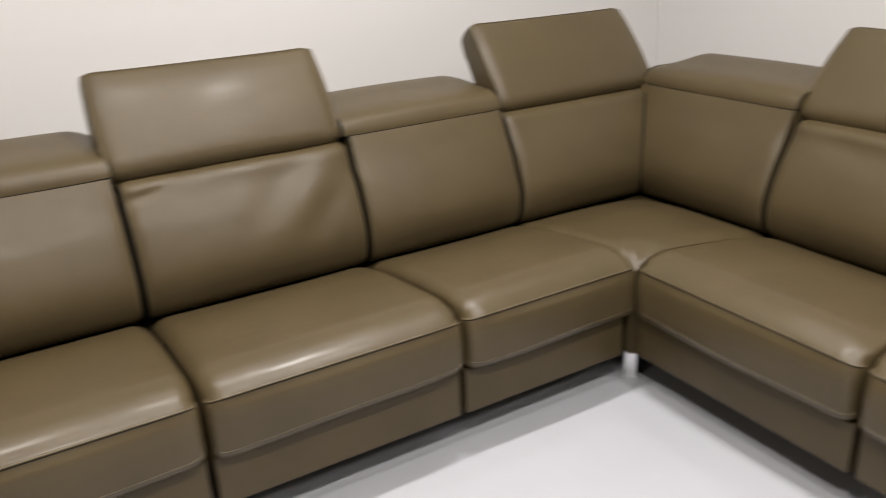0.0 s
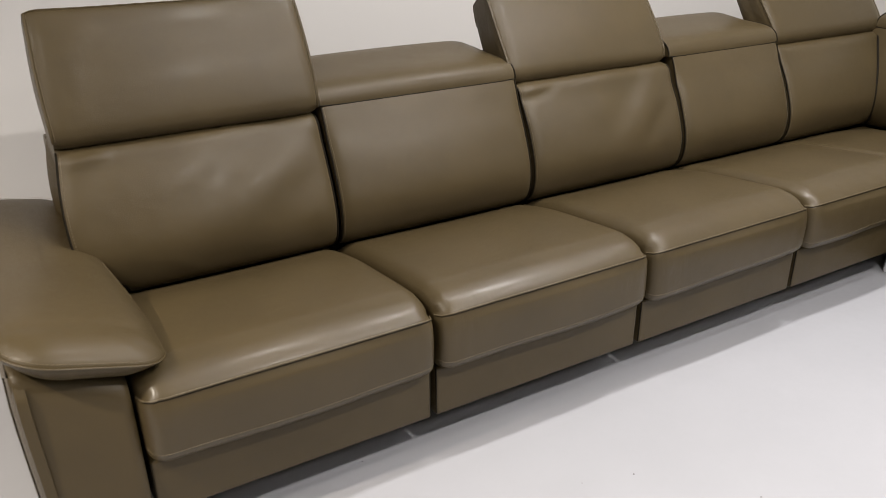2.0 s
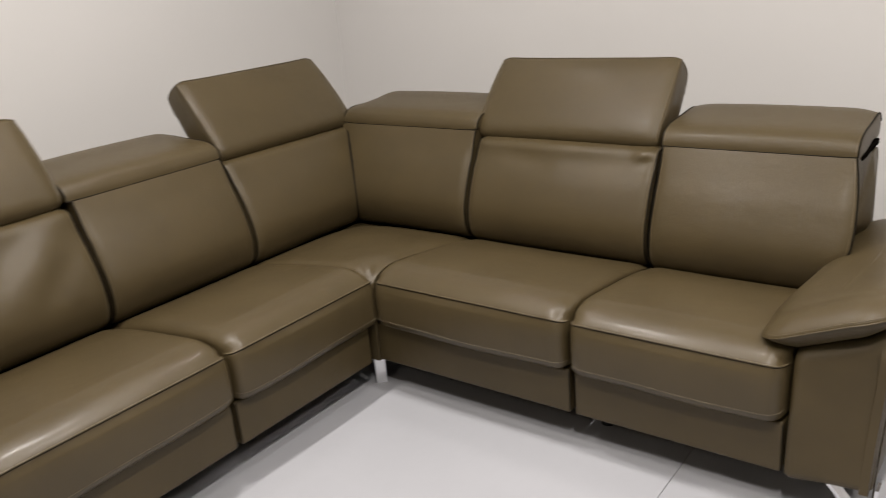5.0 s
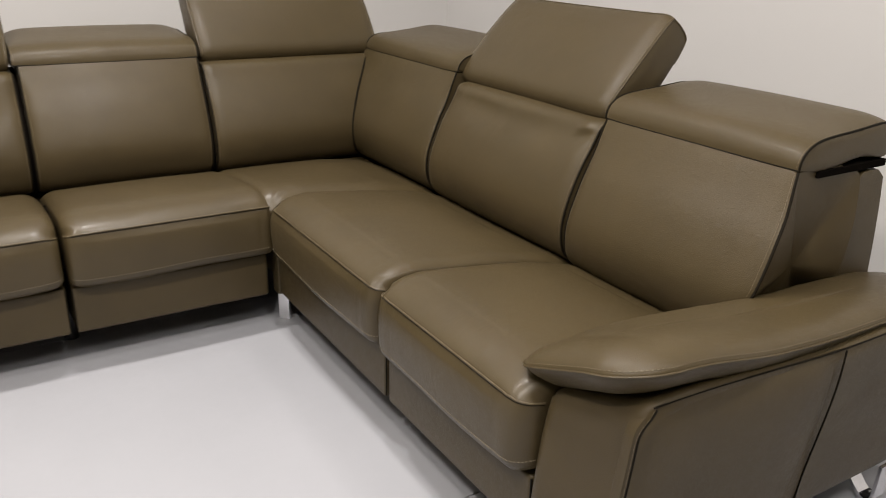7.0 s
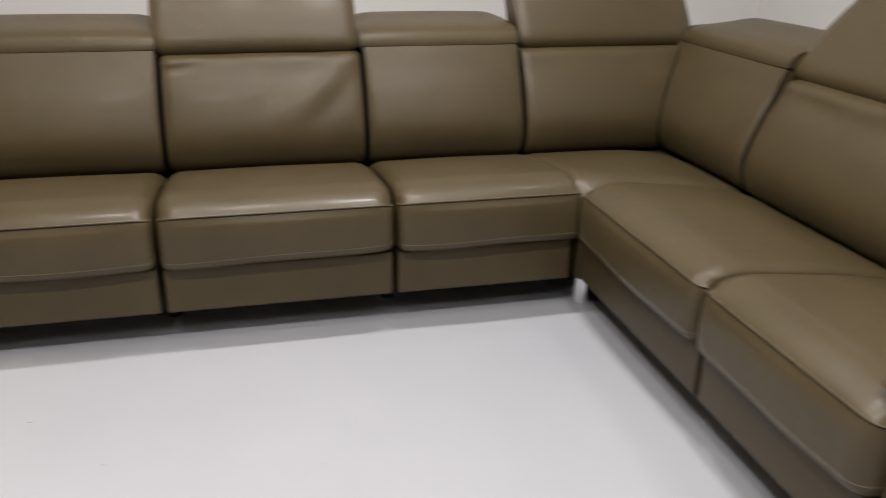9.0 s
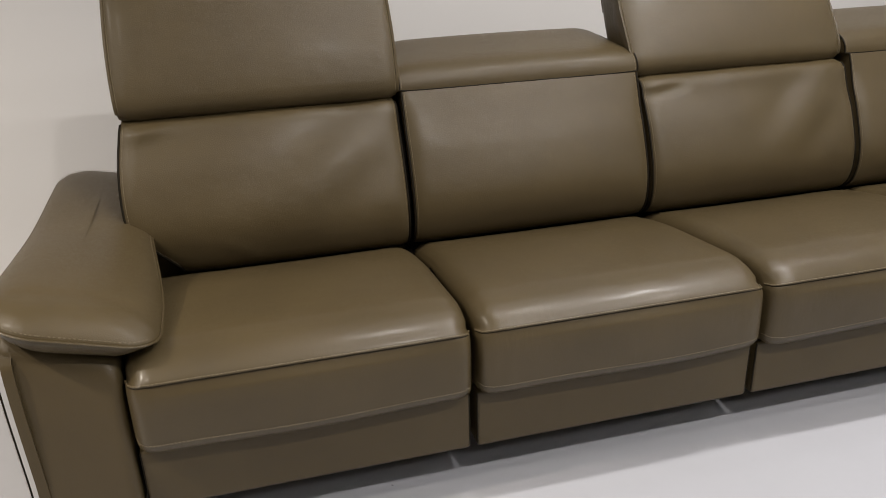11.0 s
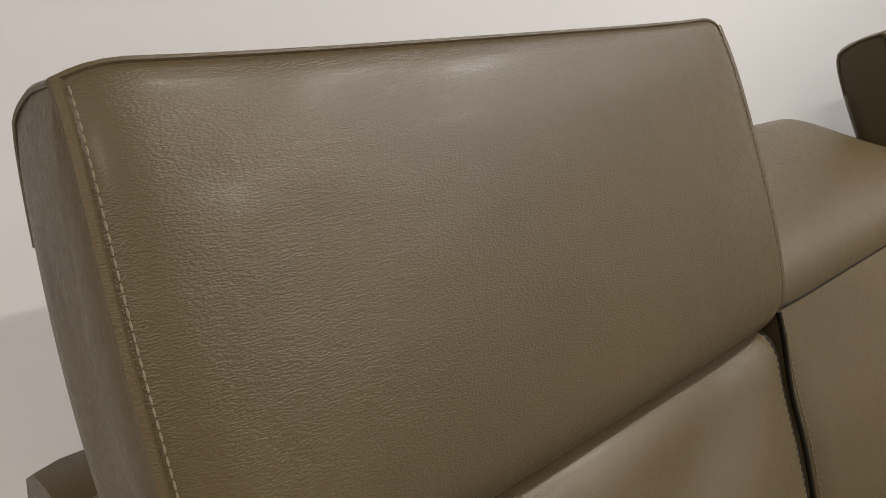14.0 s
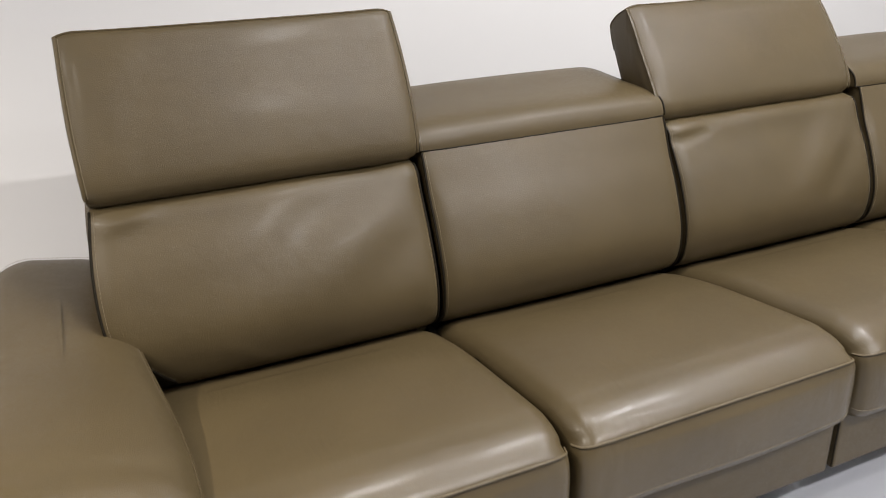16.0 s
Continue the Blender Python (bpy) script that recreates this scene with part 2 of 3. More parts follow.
class Sweep:
    """A padded body: a closed outline in depth and height, carried along the width u from u0 to u1. drop(d, v, z): how far the skin sinks d metres from an end; warp(p): a last change of shape; runs_on: the skin keeps its height at u1."""

    def __init__(self, outline, u0, u1, step=0.012, across=0.018, drop=None, warp=None, puff=0.004, runs_on=False):
        self.line, self.marks = curve(outline, step, closed=True)
        self.u0, self.u1, self.drop, self.warp, self.puff, self.runs_on = u0, u1, drop, warp, puff, runs_on
        n = len(self.line)
        self.normals = []
        for i in range(n):
            way = (self.line[(i + 1) % n] - self.line[i - 1]).normalized()
            self.normals.append(Vector((way.y, -way.x)))
        area = sum(self.line[i - 1].x * self.line[i].y - self.line[i].x * self.line[i - 1].y for i in range(n))
        if area < 0:
            self.normals = [-m for m in self.normals]
        count = max(6, round((u1 - u0) / across))
        self.us = []
        for i in range(count + 1):
            t = i / count
            t = 0.5 - 0.5 * math.cos(math.pi * t) if count < 12 else 0.45 * t + 0.55 * (0.5 - 0.5 * math.cos(math.pi * t))
            self.us.append(u0 + (u1 - u0) * t)

    def at(self, u, k, lift=0.0):
        k %= len(self.line)
        p, nrm = self.line[k], self.normals[k]
        d = u - self.u0 if self.runs_on else min(u - self.u0, self.u1 - u)
        sink = self.drop(d, p.x, p.y) if self.drop else 0.0
        q = p - nrm * (sink - lift)
        out = Vector((u, q.x, q.y))
        return self.warp(out) if self.warp else out

    def build(self):
        bm = bmesh.new()
        n = len(self.line)
        rings = [[bm.verts.new(self.at(u, k)) for k in range(n)] for u in self.us]
        for r0, r1 in zip(rings, rings[1:]):
            for k in range(n):
                bm.faces.new((r0[k], r0[(k + 1) % n], r1[(k + 1) % n], r1[k]))
        for ring, way in ((rings[0], -1), (rings[-1], 1)):
            mid = sum((v.co for v in ring), Vector()) / n
            last = ring
            for scale, out in ((0.9, 0.55), (0.6, 1.0), (0.3, 1.0)):
                inner = [bm.verts.new(mid + (v.co - mid) * scale + Vector((way * out * self.puff, 0, 0))) for v in ring]
                for k in range(n):
                    bm.faces.new((last[k], last[(k + 1) % n], inner[(k + 1) % n], inner[k]))
                last = inner
            c = bm.verts.new(mid + Vector((way * self.puff, 0, 0)))
            for k in range(n):
                bm.faces.new((last[k], last[(k + 1) % n], c))
        return bm

    def along(self, u, k0, k1, lift=0.0):
        return [self.at(u, k, lift) for k in range(k0, k1 + 1)]

    def across(self, k, lift=0.0, a=0.0, b=0.0):
        return [self.at(u, k, lift) for u in self.us if self.u0 + a - 1e-6 <= u <= self.u1 - b + 1e-6]


def edge_drop(depth, width, power=2.2):
    def f(d, v, z):
        return depth * (1 - d / width) ** power if d < width else 0.0
    return f


def ridges(p, marks):
    """How far soft folds lift the skin at p: each fold runs from (u, z) to (u, z), with a width and a height."""
    total = 0.0
    for ua, za, ub, zb, width, height in marks:
        a, b, q = Vector((ua, za)), Vector((ub, zb)), Vector((p.x, p.z))
        ab = b - a
        t = max(0.0, min(1.0, (q - a).dot(ab) / ab.length_squared))
        d = (q - a - ab * t).length
        total += height * math.exp(-(d / width) ** 2) * math.sin(math.pi * (0.25 + 0.75 * t))
    return total


# ---- the room ----


def slab(name, x0, x1, y0, y1, z0, z1, mat, label):
    ob = new(name, mesh_of(name, box(bmesh.new(), x0, x1, y0, y1, z0, z1), mat))
    return tagged(ob, label=label, category=name.split("_")[0], kind="structure")


slab("wall_back", ROOM_X0 - 0.15, ROOM_X1 + 0.15, ROOM_Y1, ROOM_Y1 + 0.15, -0.05, ROOM_H, WALL, "plain white painted wall behind the long side of the sofa")
slab("wall_side", ROOM_X1, ROOM_X1 + 0.15, ROOM_Y0, ROOM_Y1, -0.05, ROOM_H, WALL, "plain white painted wall behind the short side of the sofa")
slab("wall_front", ROOM_X0 - 0.15, ROOM_X1 + 0.15, ROOM_Y0 - 0.15, ROOM_Y0, -0.05, ROOM_H, FAR_WALL, "unseen closing wall, dark grey to cut bounced light")
slab("wall_end", ROOM_X0 - 0.15, ROOM_X0, ROOM_Y0, ROOM_Y1, -0.05, ROOM_H, FAR_WALL, "unseen end wall, dark grey to cut bounced light")
slab("ceiling", ROOM_X0 - 0.15, ROOM_X1 + 0.15, ROOM_Y0 - 0.15, ROOM_Y1 + 0.15, ROOM_H, ROOM_H + 0.12, CEILING, "unseen ceiling, dark grey to cut bounced light")
floor = slab("floor", ROOM_X0, ROOM_X1, ROOM_Y0, ROOM_Y1, -0.06, -0.004, GROUT, "pale grey matt porcelain floor in large slabs")

# ---- the corner sofa ----
sofa = new("corner_sofa")
tagged(sofa, "olive-brown leather corner sofa, some headrests raised, others folded flat", "sofa")
TURN_R = pose(0, 0, 0, 0, 0, -90)   # the short side faces the other way
SEAT_LINE = [(0.66, 0.285), (0.66, 0.338), (0.60, 0.368), (0.53, 0.392), (0.40, 0.418), (0.24, 0.4375), (0.12, 0.4505), (0.085, 0.449), (0.055, 0.4445), (0.028, 0.434), (0.010, 0.4225), (-0.003, 0.410, 1),
             (-0.010, 0.370), (-0.011, 0.325), (-0.009, 0.280), (-0.005, 0.266), (0.004, 0.255), (0.04, 0.257), (0.3, 0.26)]


def seat_cushion(u0, u1, m, wrinkle=None, end_drop=0.034, hem=0.0, round0=0.014, round1=0.014, runs_on=False):
    """A seat cushion with its top seam along the front, its hem and the stitching of both; round0, round1: the radius of its upright front corners."""
    def warp(p):
        t = (p.x - u0) / (u1 - u0)
        q = Vector(p)
        crown = math.sin(math.pi * t)
        if p.z > 0.32 and p.y > 0.01:
            q.z += 0.010 * crown * smooth((p.y - 0.01) / 0.28) * smooth((0.60 - p.y) / 0.22)
        if p.z < 0.40:
            q.y -= 0.006 * crown
            q.z += (hem * (t - 0.3) + 0.002 * math.sin(9 * t + u0 * 7)) * smooth((0.34 - p.z) / 0.06) if p.y < 0.05 else 0
        for d, r in ((p.x - u0 - 0.0075, round0), (u1 - 0.0075 - p.x, round1)):
            if d < r and p.y < 0.14:
                q.y += (r - math.sqrt(max(0.0, r * r - (r - d) ** 2))) * smooth((0.14 - p.y) / 0.12)
        if p.y < 0.0 and p.z > 0.265:
            # upright creases in the front, near its ends
            d = min(p.x - u0, u1 - p.x)
            q.y += 0.0040 * noise.noise(Vector((p.x * 55 + u0 * 31, p.z * 7, 1.0))) * smooth((0.11 - d) / 0.08) * smooth((p.z - 0.265) / 0.03)
        if runs_on and p.z > 0.33 and p.y > 0.0:
            q.z -= 0.009 * math.exp(-((u1 - p.x) / 0.016) ** 2)
        if wrinkle:
            q += wrinkle(q)
        return q
    def drop(d, v, z):
        if d > 0.06:
            return 0.0
        f = (1 - d / 0.06) ** 3
        low = 0.39 - 0.09 * smooth((v - 0.2) / 0.3)
        return f * (0.003 + (end_drop - 0.003) * smooth((z - low) / 0.04)) + (f * 0.010 if v < 0.03 and z < 0.43 else 0.0)
    body = Sweep(SEAT_LINE, u0 + 0.0075, u1 - (0.001 if runs_on else 0.0075), 0.010, 0.016, drop, warp, 0.003, runs_on)
    seat = part("seat_cushion", body.build(), SEAT_LEATHER, sofa, m=m, sharp=50)
    seam, hem_at = body.marks[11], body.marks[14]
    top, front = body.across(seam, 0.0), body.across(seam + 1, 0.0)
    cords(seat, [[p.lerp(q, 0.06) for p, q in zip(body.across(seam, 0.0006), body.across(seam - 1, 0.0006))]], 0.0024, LEATHER)
    # near-black cord draws the shadow line just below the seam
    cords(seat, [[p.lerp(q, 0.22) for p, q in zip(top, front)]], 0.0017)
    sewn(seat, [[p.lerp(q, 0.12) + Vector((0, -0.0012, 0.0022)) for p, q in zip(body.across(seam, 0.0006), body.across(seam - 1, 0.0006))], body.across(hem_at, 0.0005)], 0.0078, 0.0058, 0.0010)
    return seat


BACK_LINE = [(0.65, 0.355), (0.600, 0.373), (0.563, 0.418), (0.557, 0.505), (0.597, 0.62), (0.640, 0.70), (0.660, 0.738), (0.686, 0.754), (0.74, 0.758), (0.86, 0.755),
             (0.885, 0.70), (0.86, 0.5), (0.84, 0.34), (0.72, 0.31)]


BACK_LINE_FOLDED = BACK_LINE[:5] + [(0.636, 0.70), (0.658, 0.75), (0.668, 0.773, 1), (0.74, 0.776), (0.86, 0.760)] + BACK_LINE[10:]


def backrest(u0, u1, m, folds=(), cut=0.0, cut_at=0, folded=False):
    """A padded backrest with stitched side edges. cut: how far the lower corner beside an arm is cut away (cut_at -1 at u0, 1 at u1)."""
    def warp(p):
        q = Vector(p)
        t = (p.x - u0) / (u1 - u0)
        if cut_at and p.z < 0.54:
            f = smooth((0.54 - p.z) / 0.17) * cut
            if cut_at < 0:
                q.x = u0 + (p.x - u0) * (1 - f / (u1 - u0)) + f
            else:
                q.x = u0 + (p.x - u0) * (1 - f / (u1 - u0))
        if cut_at:
            side = max(0.0, cut_at * (2 * t - 1)) ** 4
            q.x += cut_at * 0.027 * side * math.sin(math.pi * min(1, max(0, (p.z - 0.40) / 0.38)))
        if p.y < 0.72 and p.z > 0.36:
            belly = math.sin(math.pi * min(1, max(0, t))) ** 0.6
            q.y -= 0.025 * belly * math.sin(math.pi * min(1, max(0, (p.z - 0.36) / 0.42)))
            lift = ridges(p, folds)
            q.y -= lift * 0.85
            q.z += lift * 0.3
        return q
    gap = 0.0085

    def drop(d, v, z):
        depth = 0.005 + 0.004 * smooth((z - 0.40) / 0.12) - (0.007 if folded else 0.0) * smooth((z - 0.66) / 0.10)
        return depth * (1 - d / 0.04) ** 2.5 if d < 0.04 else 0.0
    body = Sweep(BACK_LINE_FOLDED if folded else BACK_LINE, u0 + gap, u1 - gap, 0.011, 0.014, drop, warp, 0.003)
    back = part("backrest", body.build(), LEATHER, sofa, m=m, sharp=50)
    # filler box behind the padding; black within the row, painting the joints' shade
    part("back_filler", box(bmesh.new(), u0 + 0.002, u1 - 0.002, 0.64, 0.85, 0.25, 0.47 if cut_at else 0.62, 0.01), LEATHER if cut_at else SHADE_BLACK, back)
    k0, k1 = body.marks[1], body.marks[7]
    cords(back, [body.along(u, k0, k1, 0.0005) for u in (body.u0, body.u1)], 0.003)
    sewn(back, [body.along(u, k0, k1, 0.0004) for u in (body.u0 + 0.007, body.u1 - 0.007)])
    return back


# the headrest's outline, from its hinge up along the front, over the top and down the back
HEAD_LINE = [(0.022, 0.004), (-0.004, 0.014), (-0.018, 0.045), (-0.015, 0.12), (-0.004, 0.21), (0.008, 0.29), (0.020, 0.338), (0.026, 0.345, 1), (0.07, 0.346), (0.110, 0.340), (0.126, 0.318),
             (0.129, 0.25), (0.122, 0.12), (0.105, 0.03), (0.06, 0.004)]


def headrest(u0, u1, m, lean, hinge=(0.672, 0.758), folds=(), tall=1.0):
    """A raised headrest, leaning back by some degrees, with piped edges."""
    c, s = math.cos(radians(lean)), math.sin(radians(lean))

    def warp(p):
        v, w = p.y, p.z
        t = (p.x - u0) / (u1 - u0)
        if v < 0.03:
            v -= 0.012 * math.sin(math.pi * min(1, max(0, t))) ** 0.7 * math.sin(math.pi * min(1, max(0, w / 0.345))) ** 0.7
            v -= ridges(Vector((p.x, 0, w)), folds)
        if w > 0.30:
            w += 0.004 * abs(2 * t - 1) ** 5 - 0.003
        side = 0.006 * math.sin(math.pi * min(1, max(0, w / 0.345 + 0.06)))
        x = p.x + side * (2 * t - 1) ** 5
        w *= tall
        return Vector((x, hinge[0] + v * c + w * s, hinge[1] + w * c - v * s))

    def drop(d, v, z):
        return (0.010 + 0.006 * smooth((v - 0.06) / 0.06)) * (1 - d / 0.045) ** 2.4 if d < 0.045 else 0.0
    body = Sweep(HEAD_LINE, u0, u1, 0.011, 0.016, drop, warp, 0.006)
    head = part("headrest", body.build(), LEATHER, sofa, m=m, sharp=45)
    k0, k1 = body.marks[1], body.marks[7]
    cords(head, [body.along(u, k0, k1, 0.0004) for u in (body.u0, body.u1)], 0.0042, LEATHER)
    cords(head, [body.across(k1, 0.0004)] + [body.along(u, k1, body.marks[11], 0.0004) for u in (body.u0, body.u1)], 0.0024, LEATHER)
    sewn(head, [body.along(u, k0 + 1, k1 - 1, 0.0004) for u in (body.u0 + 0.0052, body.u1 - 0.0052)], 0.0066, 0.0054, 0.0008)
    return head


FOLD_LINE = [(0.72, 0.765), (0.668, 0.774, 1), (0.668, 0.786), (0.677, 0.806), (0.700, 0.824), (0.74, 0.836), (0.83, 0.848), (0.925, 0.860), (0.972, 0.853), (1.0, 0.822),
             (1.0, 0.785), (0.96, 0.762), (0.88, 0.772), (0.78, 0.765)]


def folded_headrest(u0, u1, m, pinch=1.0):
    """A headrest laid back flat over the backrest's top."""
    def warp(p):
        t = (p.x - u0) / (u1 - u0)
        q = Vector(p)
        if p.z > 0.80:
            q.z += 0.006 * math.sin(math.pi * min(1, max(0, t))) ** 0.6
        return q
    def drop(d, v, z):
        f = (1 - d / 0.085) ** 2.3 if d < 0.085 else 0.0
        return f * pinch * (0.005 + 0.026 * smooth((v - 0.70) / 0.22))
    body = Sweep(FOLD_LINE, u0 + 0.004, u1 - 0.004, 0.010, 0.016, drop, warp, 0.004)
    head = part("headrest", body.build(), LEATHER, sofa, "headrest folded back flat", m=m, sharp=50)
    k0, k1 = body.marks[1], body.marks[9]
    cords(head, [body.along(u, k0, k1, 0.0004) for u in (body.u0, body.u1)], 0.0028)
    cords(head, [body.across(k0, 0.0)], 0.0016)
    sewn(head, [body.along(u, k0, k1, 0.0004) for u in (body.u0 + 0.007, body.u1 - 0.007)])
    return head


def base(u0, u1, m, front=0.028):
    """The upholstered base under one seat."""
    bm = box(bmesh.new(), u0 + 0.008, u1 - 0.008, front, 0.84, 0.106, 0.248, 0.009, 3)
    ob = part("base", bm, LEATHER, sofa, m=m)
    for u, way in ((u0 + 0.008, 1), (u1 - 0.008, -1)):
        cords(ob, [[Vector((u + way * 0.0015, front + 0.0035, 0.112 + 0.131 * q / 8)) for q in range(9)]], 0.0022)
    return ob


def shell(u0, u1, m):
    """The upholstered rear of one backrest."""
    line = [(0.84, 0.10), (0.83, 0.4), (0.86, 0.62), (0.87, 0.715), (0.89, 0.735), (0.95, 0.735), (0.975, 0.715), (1.0, 0.5), (1.01, 0.10)]
    body = Sweep([(v, z) for v, z in line], u0 + 0.001, u1 - 0.001, 0.03, 0.08, edge_drop(0.004, 0.02), None, 0.0)
    part("rear_panel", body.build(), LEATHER, sofa, m=m, sharp=45)


FLAT = pose(0, 0, 0)
LOW = TURN_R @ pose(0, 0, -0.006)       # the last two backrests sit a little lower
LOW_END = TURN_R @ pose(0, 0, -0.014)
LONG = [-2.662, -1.968, -1.275, -0.586, 0.0]
SHORT = [0.0, 0.716, 1.302]


def worn(q):
    """Fine creases across the front roll of a much-used seat."""
    f = math.exp(-((q.y - 0.045) / 0.035) ** 2) if q.z > 0.40 else 0.0
    n = noise.noise(Vector((q.x * 70, q.y * 25, 3.0))) + 0.6 * noise.noise(Vector((q.x * 150, q.y * 40, 9.0)))
    return Vector((0, 0, f * 0.0010 * n + f * 0.0014 * noise.noise(Vector((q.x * 9, 0.0, 5.0)))))


for i in range(4):
    seat_cushion(LONG[i], LONG[i + 1], FLAT, worn, 0.020 if i == 3 else 0.025, (0.0, 0.0, 0.012, 0.006)[i], 0.030 if i == 0 else 0.014, 0.014 if i < 3 else 0.004, i == 3)
    base(LONG[i], LONG[i + 1], FLAT)
for i in range(2):
    seat_cushion(SHORT[i], SHORT[i + 1], TURN_R, worn, 0.013, 0.0, 0.014, 0.036 if i == 1 else 0.014)
    base(SHORT[i] - (0.032 if i == 0 else 0), SHORT[i + 1], TURN_R)


def back_joint_shade(u, m):
    """A black sheet that paints the shade deep in the joint between two backrests, of their outline and a little behind
    it.
    """
    line, _ = curve([(v + 0.022, z - 0.012) for v, z, *_ in BACK_LINE], 0.03, closed=True)
    bm = bmesh.new()
    a, b = ([bm.verts.new((u + w, p.x, p.y)) for p in line] for w in (-0.009, 0.009))
    n = len(line)
    for k in range(n):
        bm.faces.new((a[k], a[(k + 1) % n], b[(k + 1) % n], b[k]))
    bm.faces.new(a), bm.faces.new(b)
    part("gap_shade", bm, SHADE_BLACK, sofa, "black sheet standing in for shade in the joint", m)


# black sheets paint the shade between neighbouring seats and backrests
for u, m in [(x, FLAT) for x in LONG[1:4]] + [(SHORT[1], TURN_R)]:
    part("gap_shade", box(bmesh.new(), u - 0.0075, u + 0.0075, 0.17, 0.83, 0.11, 0.345), SHADE_BLACK, sofa, "black sheet standing in for shade in the joint", m)
    part("gap_shade", box(bmesh.new(), u - 0.0075, u + 0.0075, 0.17, 0.40, 0.346, 0.385), SHADE_BLACK, sofa, "black sheet standing in for shade in the joint", m)
    back_joint_shade(u, m)
back_joint_shade(0.004, FLAT)
back_joint_shade(0.0, TURN_R)

backrest(LONG[0], LONG[1], FLAT, [(-1.99, 0.745, -2.36, 0.49, 0.064, 0.012), (-1.985, 0.65, -2.22, 0.45, 0.055, -0.004), (-2.08, 0.745, -2.46, 0.57, 0.045, -0.005), (-2.18, 0.755, -2.55, 0.64, 0.055, 0.007), (-2.42, 0.41, -2.50, 0.47, 0.022, 0.004), (-2.62, 0.725, -2.52, 0.742, 0.012, 0.008)], 0.095, -1)
backrest(LONG[1], LONG[2], FLAT, folded=True)
backrest(LONG[2], LONG[3], FLAT, [(-0.635, 0.745, -0.90, 0.53, 0.055, 0.011), (-0.62, 0.67, -0.84, 0.48, 0.042, -0.006), (-0.76, 0.73, -1.00, 0.55, 0.045, -0.006), (-1.25, 0.732, -1.14, 0.744, 0.012, 0.004), (-1.255, 0.708, -1.12, 0.730, 0.012, -0.008), (-1.0, 0.745, -0.7, 0.748, 0.025, 0.006)])
backrest(LONG[3], 0.004, FLAT, folded=True)
backrest(0.004, 0.70, FLAT)
backrest(-0.70, 0.0, TURN_R, folded=True)
backrest(0.0, SHORT[1], LOW, [(0.14, 0.715, 0.36, 0.68, 0.03, -0.006), (0.60, 0.725, 0.36, 0.68, 0.035, -0.006), (0.08, 0.74, 0.62, 0.738, 0.022, 0.008), (0.645, 0.728, 0.70, 0.742, 0.013, 0.008), (0.655, 0.708, 0.70, 0.722, 0.012, -0.006), (0.02, 0.742, 0.07, 0.728, 0.013, 0.007)])
backrest(SHORT[1], SHORT[2], LOW_END, (), 0.085, 1, folded=True)

headrest(-2.66, -1.972, FLAT, 18.5, (0.662, 0.757), [(-2.57, 0.27, -2.49, 0.32, 0.04, 0.003), (-2.59, 0.1, -2.57, 0.3, 0.03, 0.002)])
headrest(-1.284, -0.606, FLAT, 28, (0.676, 0.757), tall=0.94)
headrest(0.02, 0.712, FLAT, 32, (0.680, 0.757), tall=1.01)
headrest(-0.010, 0.692, LOW, 36, (0.682, 0.752))
folded_headrest(LONG[1], LONG[2], FLAT, 0.75)
folded_headrest(LONG[3] - 0.012, 0.004, FLAT, 0.6)
folded_headrest(-0.69, 0.0, TURN_R)
folded_headrest(SHORT[1], 1.300, LOW_END, 0.35)
# black strip painting the shade under the folded headrest's end
part("gap_shade", box(bmesh.new(), SHORT[2] - 0.05, SHORT[2] - 0.0015, 0.730, 0.97, 0.753, 0.768), SHADE_BLACK, sofa, "black sheet standing in for shade in the joint", LOW_END)
for a, b in zip(LONG, LONG[1:]):
    shell(a, b, FLAT)
shell(0.0, 0.84, FLAT)
shell(-0.83, 0.0, TURN_R)
for a, b in zip(SHORT, SHORT[1:]):
    shell(a, b, TURN_R)


